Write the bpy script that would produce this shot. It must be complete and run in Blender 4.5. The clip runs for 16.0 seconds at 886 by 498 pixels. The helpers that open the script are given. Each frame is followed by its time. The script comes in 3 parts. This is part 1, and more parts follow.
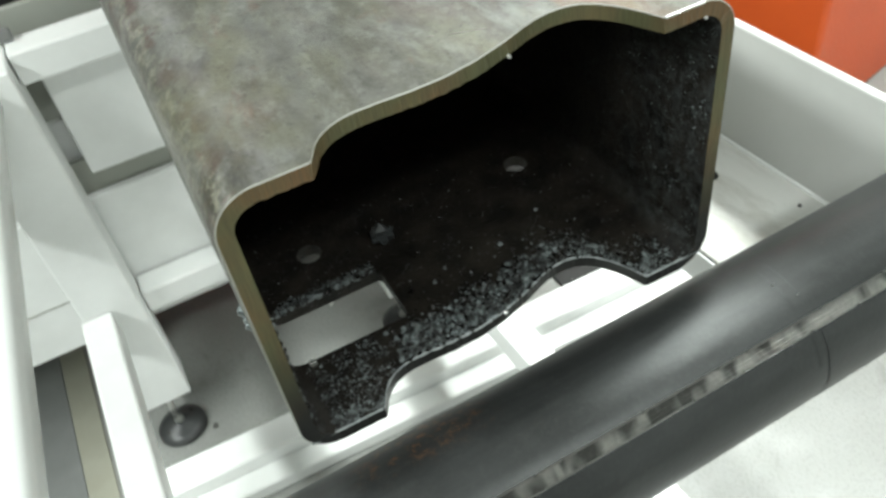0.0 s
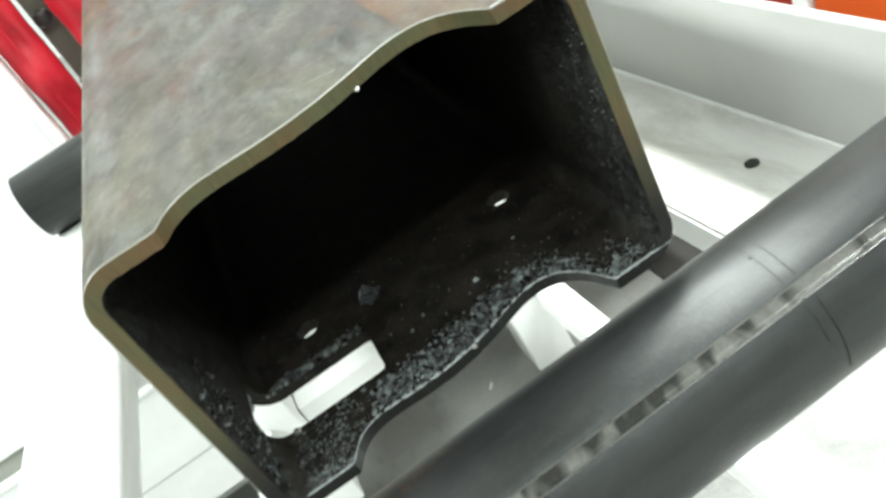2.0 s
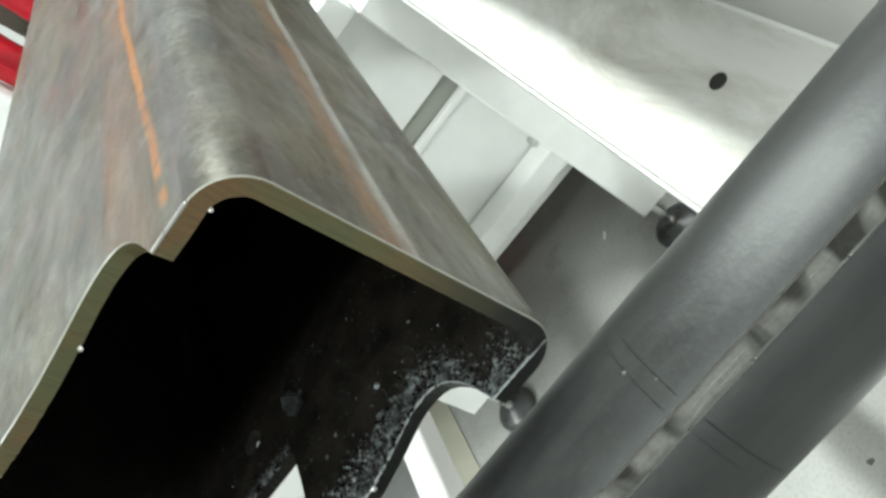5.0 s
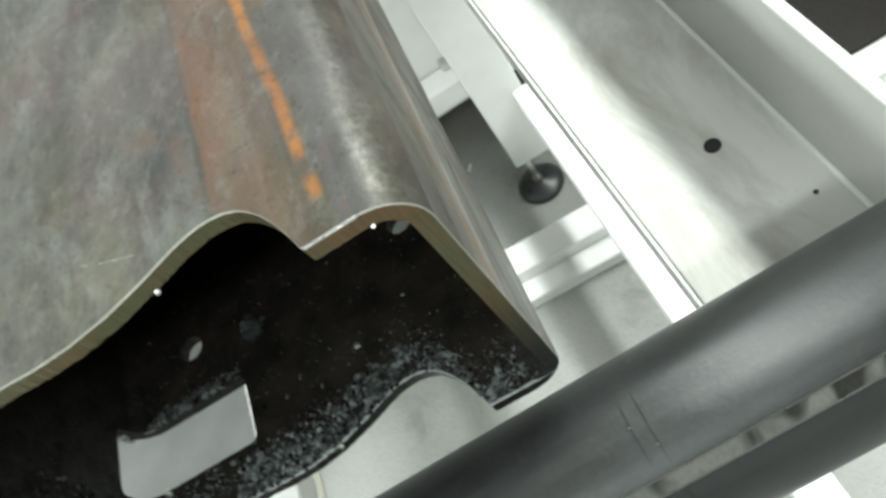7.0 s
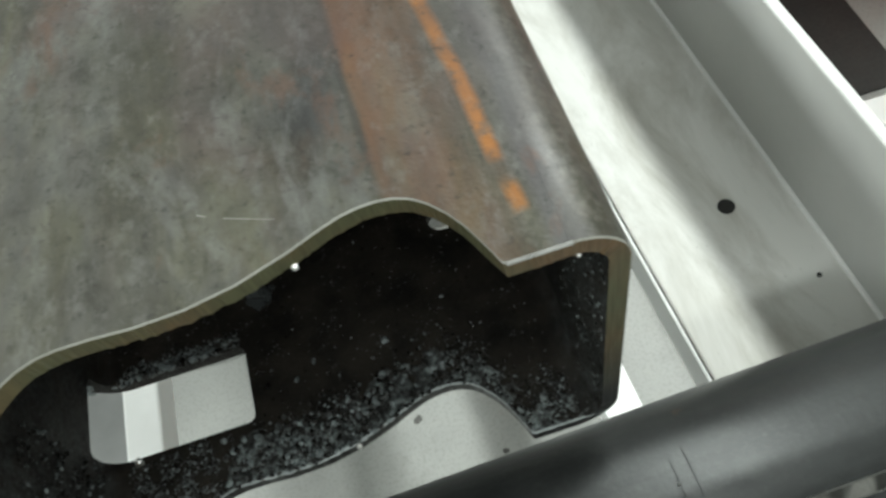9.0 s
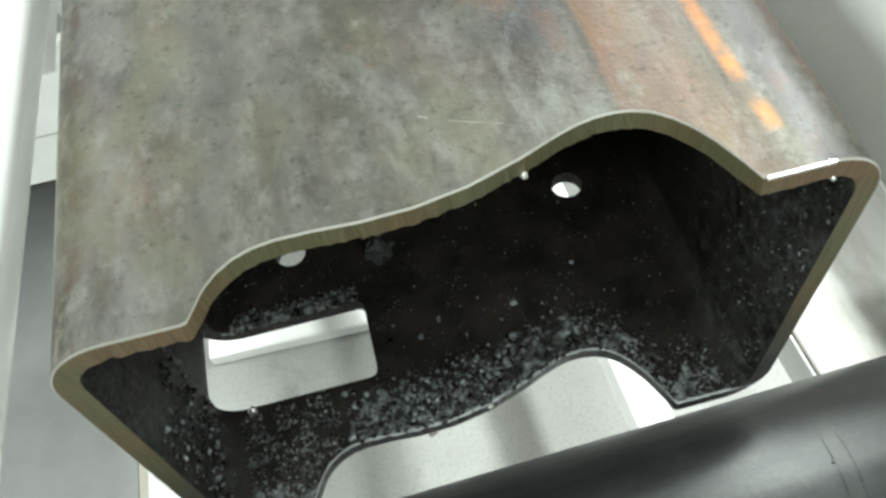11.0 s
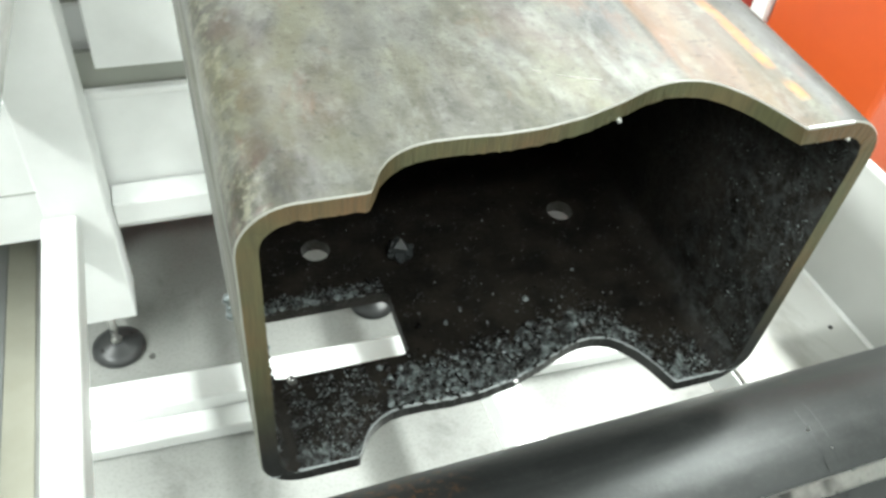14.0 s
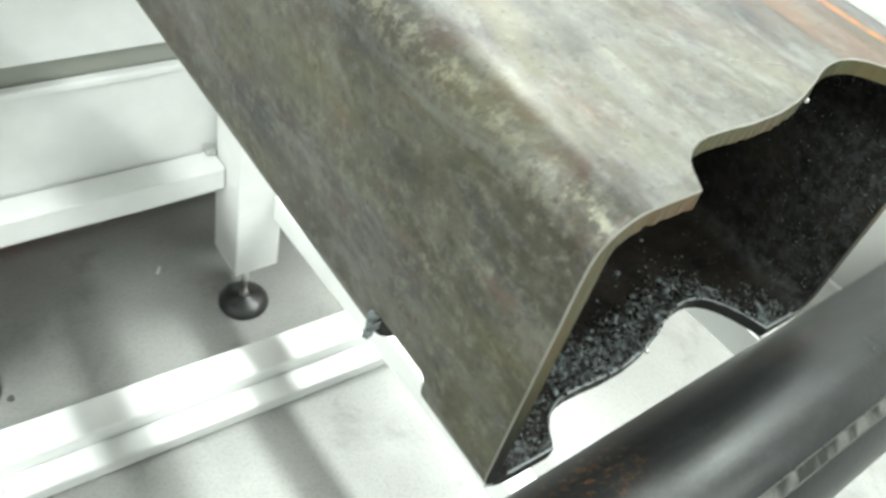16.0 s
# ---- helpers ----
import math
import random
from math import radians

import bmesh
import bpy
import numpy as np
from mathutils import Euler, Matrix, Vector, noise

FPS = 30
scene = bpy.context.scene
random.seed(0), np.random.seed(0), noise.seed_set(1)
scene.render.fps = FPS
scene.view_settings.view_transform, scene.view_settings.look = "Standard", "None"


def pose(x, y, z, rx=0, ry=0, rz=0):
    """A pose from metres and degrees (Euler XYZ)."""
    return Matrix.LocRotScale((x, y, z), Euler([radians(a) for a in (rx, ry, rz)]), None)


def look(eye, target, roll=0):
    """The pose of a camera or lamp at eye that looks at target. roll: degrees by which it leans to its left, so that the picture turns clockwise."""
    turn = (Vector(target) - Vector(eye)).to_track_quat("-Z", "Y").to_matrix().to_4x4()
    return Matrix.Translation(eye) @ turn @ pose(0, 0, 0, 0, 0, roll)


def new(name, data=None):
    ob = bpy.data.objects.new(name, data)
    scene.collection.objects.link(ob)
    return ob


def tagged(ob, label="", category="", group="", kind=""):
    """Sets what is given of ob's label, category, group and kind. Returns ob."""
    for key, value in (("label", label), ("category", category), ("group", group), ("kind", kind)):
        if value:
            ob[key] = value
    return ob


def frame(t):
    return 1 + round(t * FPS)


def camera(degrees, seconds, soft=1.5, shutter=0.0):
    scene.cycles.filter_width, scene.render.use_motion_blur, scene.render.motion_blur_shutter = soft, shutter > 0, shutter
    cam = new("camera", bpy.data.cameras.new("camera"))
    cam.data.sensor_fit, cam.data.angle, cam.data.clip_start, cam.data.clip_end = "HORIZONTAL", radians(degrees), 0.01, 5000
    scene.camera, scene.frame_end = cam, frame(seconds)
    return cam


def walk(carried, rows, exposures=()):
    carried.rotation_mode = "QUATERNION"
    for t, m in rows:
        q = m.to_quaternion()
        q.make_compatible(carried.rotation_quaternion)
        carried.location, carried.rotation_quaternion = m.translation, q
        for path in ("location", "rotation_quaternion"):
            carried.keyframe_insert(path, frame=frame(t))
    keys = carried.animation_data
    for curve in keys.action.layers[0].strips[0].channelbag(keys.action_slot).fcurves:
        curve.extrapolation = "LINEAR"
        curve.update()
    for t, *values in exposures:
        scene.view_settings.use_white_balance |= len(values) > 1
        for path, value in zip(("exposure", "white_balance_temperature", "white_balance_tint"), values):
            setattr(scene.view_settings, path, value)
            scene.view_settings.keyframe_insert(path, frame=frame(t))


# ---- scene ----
cam = camera(56.6, 16.0, soft=2.9, shutter=0.5)
PATH = [
    (0.0, (-0.139, -0.268, 1.223), (0.364, 1.078, -0.169), -10.0),
    (0.5, (-0.14, -0.308, 1.187), (0.354, 1.201, -0.028), -12.1),
    (1.0, (-0.125, -0.342, 1.167), (0.313, 1.252, 0.042), -17.7),
    (1.5, (-0.078, -0.351, 1.156), (0.253, 1.279, 0.046), -23.9),
    (2.0, (-0.02, -0.342, 1.155), (0.144, 1.328, 0.067), -31.5),
    (2.5, (0.042, -0.324, 1.144), (0.099, 1.365, 0.075), -37.3),
    (3.0, (0.092, -0.326, 1.134), (0.043, 1.351, 0.047), -42.8),
    (5.5, (0.227, -0.248, 1.11), (-0.308, 1.302, -0.035), -63.3),
    (6.0, (0.219, -0.242, 1.139), (-0.308, 1.241, -0.096), -60.0),
    (6.5, (0.194, -0.215, 1.199), (-0.243, 1.151, -0.195), -50.8),
    (7.0, (0.175, -0.189, 1.225), (-0.145, 1.026, -0.332), -42.6),
    (7.5, (0.15, -0.162, 1.224), (-0.022, 0.939, -0.437), -33.2),
    (8.0, (0.125, -0.146, 1.231), (0.068, 0.921, -0.461), -24.9),
    (8.5, (0.09, -0.135, 1.239), (0.085, 0.92, -0.461), -20.2),
    (9.0, (0.066, -0.126, 1.250), (0.102, 0.918, -0.456), -16.4),
    (9.5, (0.033, -0.12, 1.258), (0.106, 0.914, -0.453), -12.6),
    (10.0, (0.004, -0.118, 1.248), (0.084, 0.919, -0.461), -10.9),
    (12.5, (-0.072, -0.174, 1.213), (0.22, 1.074, -0.322), -1.9),
    (13.0, (-0.102, -0.19, 1.213), (0.276, 1.095, -0.272), 1.5),
    (13.5, (-0.122, -0.197, 1.215), (0.332, 1.1, -0.238), 4.3),
    (14.0, (-0.145, -0.195, 1.209), (0.411, 1.081, -0.227), 7.7),
    (14.5, (-0.179, -0.182, 1.208), (0.5, 1.038, -0.224), 12.7),
    (15.0, (-0.229, -0.167, 1.206), (0.551, 0.997, -0.222), 15.0),
    (15.5, (-0.271, -0.139, 1.2), (0.615, 0.974, -0.205), 14.9),
    (16.0, (-0.316, -0.104, 1.19), (0.726, 0.882, -0.204), 16.7),
]
LEVELS = [(0.0, -0.24), (0.6, -0.08), (1.3, 0.12), (2.5, 0.35), (3.2, 0.35), (5.5, -0.2), (7.5, -0.45), (8.5, -0.78), (9.0, -0.78), (10.0, -0.5), (12.5, 0.25), (13.5, 0.3), (15.0, 0.33), (16.0, 0.15)]
walk(cam, [(t, look(eye, target, roll)) for t, eye, target, roll in PATH], LEVELS)

# ---------------------------------------------------------------- light
world = bpy.data.worlds.new("hall_air")
world.use_nodes = True
world.node_tree.nodes["Background"].inputs[0].default_value = (0.95, 1.0, 0.97, 1)
world.node_tree.nodes["Background"].inputs[1].default_value = 0.05
scene.world = world


def tube_lamp(x, y, z, width, length, watts, colour=(0.93, 1.0, 0.965)):
    data = bpy.data.lights.new("ceiling_lamp", "AREA")
    data.shape, data.size, data.size_y, data.energy, data.color = "RECTANGLE", width, length, watts, colour
    ob = new("ceiling_lamp", data)
    ob.matrix_world = pose(x, y, z)
    return ob


tube_lamp(2.5, 1.9, 4.2, 0.5, 5.0, 620)
tube_lamp(-3.1, -0.6, 4.2, 0.5, 5.0, 410)
tube_lamp(1.3, -2.7, 4.2, 4.5, 0.45, 210)
tube_lamp(-2.6, 5.0, 4.2, 5.0, 1.2, 130)

# ---------------------------------------------------------------- materials


def material(name, rough=0.5, metal=0.0, colour=(0.5, 0.5, 0.5)):
    m = bpy.data.materials.new(name)
    m.use_nodes = True
    b = m.node_tree.nodes["Principled BSDF"]
    b.inputs["Base Color"].default_value = (*colour, 1)
    b.inputs["Roughness"].default_value = rough
    b.inputs["Metallic"].default_value = metal
    return m


class Nodes:
    """A short way of writing node trees."""

    def __init__(self, m):
        self.t, self.b = m.node_tree, m.node_tree.nodes["Principled BSDF"]
        self.where = self.t.nodes.new("ShaderNodeTexCoord").outputs["Object"]

    def put(self, socket, value):
        if hasattr(value, "is_linked"):
            self.t.links.new(value, socket)
        elif value is not None:
            socket.default_value = value

    def scaled(self, x, y, z, src=None):
        n = self.t.nodes.new("ShaderNodeMapping")
        n.inputs["Scale"].default_value = (x, y, z)
        self.put(n.inputs["Vector"], src or self.where)
        return n.outputs[0]

    def noise(self, scale, detail=4.0, rough=0.55, at=None, distort=0.0):
        n = self.t.nodes.new("ShaderNodeTexNoise")
        self.put(n.inputs["Vector"], at or self.where)
        n.inputs["Scale"].default_value, n.inputs["Detail"].default_value = scale, detail
        n.inputs["Roughness"].default_value, n.inputs["Distortion"].default_value = rough, distort
        return n.outputs["Fac"]

    def spots(self, scale, at=None):
        n = self.t.nodes.new("ShaderNodeTexVoronoi")
        self.put(n.inputs["Vector"], at or self.where)
        n.inputs["Scale"].default_value = scale
        return n.outputs["Distance"]

    def ramp(self, fac, *stops):
        n = self.t.nodes.new("ShaderNodeValToRGB")
        self.put(n.inputs[0], fac)
        while len(n.color_ramp.elements) < len(stops):
            n.color_ramp.elements.new(0.5)
        for e, (p, c) in zip(n.color_ramp.elements, stops):
            e.position = p
            e.color = (c, c, c, 1) if not hasattr(c, "__len__") else (*c, 1)
        return n.outputs[0]

    def mix(self, fac, a, b, how="MIX"):
        n = self.t.nodes.new("ShaderNodeMix")
        n.data_type, n.blend_type = "RGBA", how
        self.put(n.inputs[0], fac)
        for s, v in ((n.inputs[6], a), (n.inputs[7], b)):
            self.put(s, (*v, 1) if isinstance(v, tuple) and len(v) == 3 else v)
        return n.outputs[2]

    def maths(self, how, a, b=0.0, c=0.0):
        n = self.t.nodes.new("ShaderNodeMath")
        n.operation = how
        for s, v in zip(n.inputs, (a, b, c)):
            self.put(s, v)
        return n.outputs[0]

    def axis(self, k):
        n = self.t.nodes.new("ShaderNodeSeparateXYZ")
        self.put(n.inputs[0], self.where)
        return n.outputs[k]

    def bump(self, height, strength, distance):
        n = self.t.nodes.new("ShaderNodeBump")
        n.inputs["Strength"].default_value, n.inputs["Distance"].default_value = strength, distance
        self.put(n.inputs["Height"], height)
        self.put(self.b.inputs["Normal"], n.outputs[0])

    def done(self, colour=None, rough=None, metal=None):
        self.put(self.b.inputs["Base Color"], colour)
        self.put(self.b.inputs["Roughness"], rough)
        self.put(self.b.inputs["Metallic"], metal)


def white_paint():
    m = material("white_powder_coat", 0.35)
    n = Nodes(m)
    dirt = n.noise(9.0, 6.0, 0.65)
    fine = n.noise(160.0, 3.0)
    col = n.mix(n.ramp(dirt, (0.35, 0.0), (0.75, 1.0)), (0.86, 0.87, 0.855), (0.77, 0.78, 0.76))
    n.done(col, n.ramp(fine, (0.3, 0.3), (0.7, 0.48)))
    n.bump(fine, 0.08, 0.001)
    return m


def concrete():
    m = material("concrete", 0.6)
    n = Nodes(m)
    big, mid, fine = n.noise(2.2, 6.0, 0.6), n.noise(14.0, 8.0, 0.7), n.noise(190.0, 4.0)
    col = n.mix(n.ramp(big, (0.3, 0.0), (0.7, 1.0)), (0.225, 0.229, 0.216), (0.30, 0.305, 0.29))
    col = n.mix(n.ramp(mid, (0.45, 0.0), (0.72, 0.55)), col, (0.32, 0.325, 0.305))
    col = n.mix(n.ramp(n.noise(7.0, 7.0, 0.68, None, 0.6), (0.56, 0.0), (0.72, 0.55)), col, (0.10, 0.10, 0.092))
    col = n.mix(n.ramp(fine, (0.35, 0.3), (0.52, 0.0)), col, (0.13, 0.13, 0.12))
    col = n.mix(n.ramp(n.noise(46.0, 5.0, 0.7), (0.66, 0.0), (0.74, 0.55)), col, (0.12, 0.12, 0.11))
    n.done(col, n.ramp(mid, (0.3, 0.38), (0.7, 0.65)))
    n.bump(fine, 0.15, 0.001)
    return m


def mill_steel():
    m = material("mill_scale_steel", 0.45, 0.4)
    n = Nodes(m)
    x, z = n.axis(0), n.axis(2)
    cloud = n.noise(11.0, 5.0, 0.6, n.scaled(1.0, 0.5, 1.0), 0.5)
    patch = n.noise(32.0, 6.0, 0.7, n.scaled(1.0, 0.6, 1.0), 0.3)
    speck = n.noise(190.0, 5.0, 0.7, n.scaled(1.0, 0.8, 1.0))
    grain = n.noise(620.0, 3.0)
    streak = n.noise(70.0, 5.0, 0.6, n.scaled(1.0, 0.06, 1.0))
    col = n.mix(n.ramp(cloud, (0.40, 0.0), (0.60, 1.0)), (0.056, 0.052, 0.032), (0.110, 0.110, 0.098))
    col = n.mix(n.ramp(patch, (0.50, 0.0), (0.66, 0.6)), col, (0.175, 0.170, 0.132))
    col = n.mix(n.ramp(patch, (0.34, 0.8), (0.47, 0.0)), col, (0.034, 0.032, 0.025))
    col = n.mix(n.ramp(speck, (0.54, 0.0), (0.72, 0.3)), col, (0.17, 0.17, 0.152))
    col = n.mix(n.ramp(speck, (0.32, 0.5), (0.46, 0.0)), col, (0.030, 0.028, 0.020))
    col = n.mix(n.ramp(streak, (0.48, 0.0), (0.66, 0.65)), col, (0.052, 0.049, 0.034))
    col = n.mix(n.ramp(n.noise(44.0, 6.0, 0.65, n.scaled(1.0, 0.16, 1.0), 0.4), (0.54, 0.0), (0.70, 0.3)), col, (0.17, 0.168, 0.15))
    col = n.mix(n.ramp(n.noise(15.0, 4.0, 0.6, n.scaled(1.2, 0.5, 1.0), 0.6), (0.55, 0.0), (0.66, 0.6)), col, (0.040, 0.041, 0.045))
    col = n.mix(n.ramp(n.noise(19.0, 4.0, 0.6, n.scaled(1.0, 0.6, 1.0)), (0.56, 0.0), (0.70, 0.45)), col, (0.085, 0.052, 0.032))
    wob = n.maths("MULTIPLY_ADD", n.noise(9.0, 3.0), 0.008, n.maths("ADD", x, -0.004))
    unit = n.maths("MULTIPLY_ADD", wob, 3.0, 0.5)
    band = n.ramp(unit, (0.664, 0.0), (0.674, 1.0), (0.745, 0.9), (0.782, 0.25), (0.80, 0.0))
    rust = n.ramp(n.noise(19.0, 6.0, 0.7, n.scaled(1.0, 0.4, 1.0)), (0.36, 0.05), (0.64, 0.75))
    col = n.mix(n.maths("MULTIPLY", band, rust), col, (0.180, 0.082, 0.042))
    mark = n.ramp(unit, (0.660, 0.0), (0.666, 1.0), (0.674, 0.0))
    col = n.mix(n.maths("MULTIPLY", mark, n.ramp(n.noise(13.0, 3.0), (0.4, 0.1), (0.55, 1.0))), col, (0.05, 0.048, 0.045))
    slant = n.maths("MULTIPLY_ADD", n.axis(1), 0.18, unit)
    line = n.ramp(slant, (0.790, 0.0), (0.796, 1.0), (0.805, 1.0), (0.812, 0.0))
    far = n.ramp(n.maths("MULTIPLY_ADD", n.noise(40.0, 3.0), 0.008, n.axis(1)), (0.020, 0.0), (0.024, 0.8), (0.032, 0.8), (0.036, 0.05), (0.043, 0.05), (0.048, 1.0), (0.5, 1.0), (0.9, 0.3))
    worn = n.ramp(n.noise(110.0, 5.0, 0.7), (0.35, 0.35), (0.5, 1.0))
    col = n.mix(n.maths("MULTIPLY", n.maths("MULTIPLY", line, far), worn), col, (0.36, 0.145, 0.035))
    edge = n.ramp(unit, (0.806, 0.0), (0.820, 0.65), (0.845, 0.5), (0.86, 0.0))
    col = n.mix(edge, col, (0.115, 0.112, 0.118))
    rim = n.maths("MULTIPLY_ADD", n.noise(70.0, 5.0, 0.7), 0.016, n.maths("ADD", x, 0.492))
    pale = n.ramp(rim, (0.364, 0.0), (0.3685, 0.8), (0.372, 0.8), (0.378, 0.0))
    col = n.mix(n.maths("MULTIPLY", pale, n.ramp(n.noise(150.0, 4.0, 0.75), (0.47, 0.0), (0.60, 0.75))), col, (0.36, 0.35, 0.26))
    spots = n.ramp(rim, (0.370, 0.0), (0.374, 0.8), (0.380, 0.8), (0.385, 0.0))
    col = n.mix(n.maths("MULTIPLY", spots, n.ramp(n.noise(48.0, 3.0, 0.6), (0.49, 0.0), (0.55, 1.0))), col, (0.062, 0.036, 0.027))
    bend = n.ramp(n.maths("ADD", x, 0.5), (0.612, 0.0), (0.618, 0.6), (0.626, 0.6), (0.6305, 0.0))
    col = n.mix(n.maths("MULTIPLY", bend, n.ramp(n.noise(120.0, 5.0, 0.75), (0.46, 0.0), (0.64, 0.6))), col, (0.25, 0.235, 0.205))
    worn_band = n.ramp(rim, (0.381, 0.0), (0.387, 0.55), (0.393, 0.55), (0.401, 0.0))
    col = n.mix(n.maths("MULTIPLY", worn_band, n.ramp(n.noise(60.0, 6.0, 0.7, n.scaled(1.0, 0.5, 1.0)), (0.40, 0.0), (0.60, 0.8))), col, (0.215, 0.205, 0.215))
    right = n.ramp(x, (0.127, 0.0), (0.1295, 1.0))
    zz = n.maths("MULTIPLY_ADD", n.noise(7.0, 2.0), 0.008, n.maths("ADD", z, -0.504))
    bright = n.ramp(zz, (0.430, 0.0), (0.433, 0.9), (0.436, 0.9), (0.439, 0.0))
    ochre = n.ramp(zz, (0.437, 0.0), (0.442, 0.75), (0.450, 0.75), (0.458, 0.0))
    col = n.mix(n.maths("MULTIPLY", right, ochre), col, (0.23, 0.12, 0.055))
    col = n.mix(n.maths("MULTIPLY", right, bright), col, (0.42, 0.42, 0.40))
    col = n.mix(1.0, col, (0.84, 0.84, 0.84), "MULTIPLY")
    col = n.mix(n.ramp(n.noise(7.0, 5.0, 0.65, n.scaled(1.3, 0.45, 1.0), 0.7), (0.50, 0.0), (0.64, 0.55)), col, (0.105, 0.100, 0.046))
    col = n.mix(n.ramp(n.noise(9.0, 4.0, 0.6, n.scaled(1.0, 0.6, 1.0), 0.8), (0.52, 0.0), (0.64, 0.5)), col, (0.088, 0.066, 0.062))
    col = n.mix(n.ramp(n.noise(17.0, 7.0, 0.72, n.scaled(1.0, 0.5, 1.0), 0.6), (0.53, 0.0), (0.66, 0.5)), col, (0.195, 0.197, 0.188))
    col = n.mix(n.ramp(n.noise(13.0, 5.0, 0.65, n.scaled(1.1, 0.6, 1.0), 0.9), (0.54, 0.0), (0.66, 0.5)), col, (0.050, 0.047, 0.045))
    col = n.mix(n.ramp(n.noise(30.0, 6.0, 0.7, n.scaled(1.0, 0.5, 1.0), 0.4), (0.58, 0.0), (0.68, 0.5)), col, (0.115, 0.062, 0.042))
    col = n.mix(n.ramp(n.noise(110.0, 5.0, 0.7, n.scaled(1.0, 0.7, 1.0)), (0.54, 0.0), (0.72, 0.35)), col, (0.21, 0.21, 0.195))
    col = n.mix(n.ramp(n.noise(210.0, 4.0, 0.7), (0.30, 0.6), (0.43, 0.0)), col, (0.025, 0.024, 0.022))
    gloss = n.noise(26.0, 6.0, 0.65, n.scaled(1.0, 0.35, 1.0), 0.5)
    n.done(col, n.ramp(gloss, (0.34, 0.36), (0.50, 0.47), (0.66, 0.64)))
    n.bump(n.mix(0.35, n.mix(0.5, speck, grain), n.noise(75.0, 5.0, 0.6, n.scaled(1.0, 0.5, 1.0))), 0.35, 0.0012)
    return m


def shaded_scale():
    m = material("shaded_inner_scale", 0.7, 0.0)
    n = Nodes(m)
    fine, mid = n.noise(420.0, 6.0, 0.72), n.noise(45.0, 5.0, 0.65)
    # dark scale taken down to near black, adding the inside's shade to its colour
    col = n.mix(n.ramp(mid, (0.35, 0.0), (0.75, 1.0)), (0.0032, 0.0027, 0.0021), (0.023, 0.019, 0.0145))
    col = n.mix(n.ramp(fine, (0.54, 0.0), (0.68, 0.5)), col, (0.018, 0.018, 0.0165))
    lit_wall_speckle = n.maths("MULTIPLY", n.ramp(n.maths("ADD", n.axis(0), 0.5), (0.374, 1.0), (0.379, 0.0), (0.616, 0.0), (0.6215, 1.0)), n.ramp(n.noise(130.0, 6.0, 0.78), (0.45, 0.0), (0.62, 1.0)))
    # fade along y paints the light at the mouth into the wall speckle
    lit_wall_speckle = n.maths("MULTIPLY", lit_wall_speckle, n.ramp(n.maths("MULTIPLY_ADD", n.noise(30.0, 3.0), 0.05, n.axis(1)), (0.045, 1.0), (0.13, 0.15)))
    col = n.mix(lit_wall_speckle, col, (0.042, 0.046, 0.045))
    flecks = n.maths("MULTIPLY", n.ramp(n.spots(430.0), (0.16, 1.0), (0.30, 0.0)), n.ramp(n.noise(60.0, 4.0, 0.7), (0.53, 0.0), (0.64, 1.0)))
    col = n.mix(flecks, col, (0.10, 0.11, 0.11))
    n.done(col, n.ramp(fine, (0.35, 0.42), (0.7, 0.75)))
    n.b.inputs["Specular IOR Level"].default_value = 0.15
    n.bump(n.mix(0.4, fine, mid), 0.7, 0.002)
    return m


def cut_edge():
    m = material("laser_cut_edge", 0.4, 0.5)
    n = Nodes(m)
    lines = n.noise(700.0, 3.0, 0.6, n.scaled(1.0, 1.0, 0.06))
    tint = n.noise(18.0, 3.0)
    col = n.mix(n.ramp(tint, (0.40, 0.0), (0.6, 1.0)), (0.105, 0.104, 0.050), (0.150, 0.090, 0.042))
    col = n.mix(n.ramp(lines, (0.4, 0.0), (0.7, 0.5)), col, (0.065, 0.062, 0.038))
    # the cut edge goes dark grey towards the bottom
    lower_dark = n.ramp(n.maths("MULTIPLY_ADD", n.noise(60.0, 4.0), 0.02, n.maths("ADD", n.axis(2), -0.51)), (0.370, 1.0), (0.440, 0.0))
    col = n.mix(lower_dark, col, (0.035, 0.036, 0.034))
    n.done(col, n.ramp(lines, (0.3, 0.3), (0.7, 0.5)))
    n.bump(lines, 0.35, 0.0008)
    return m


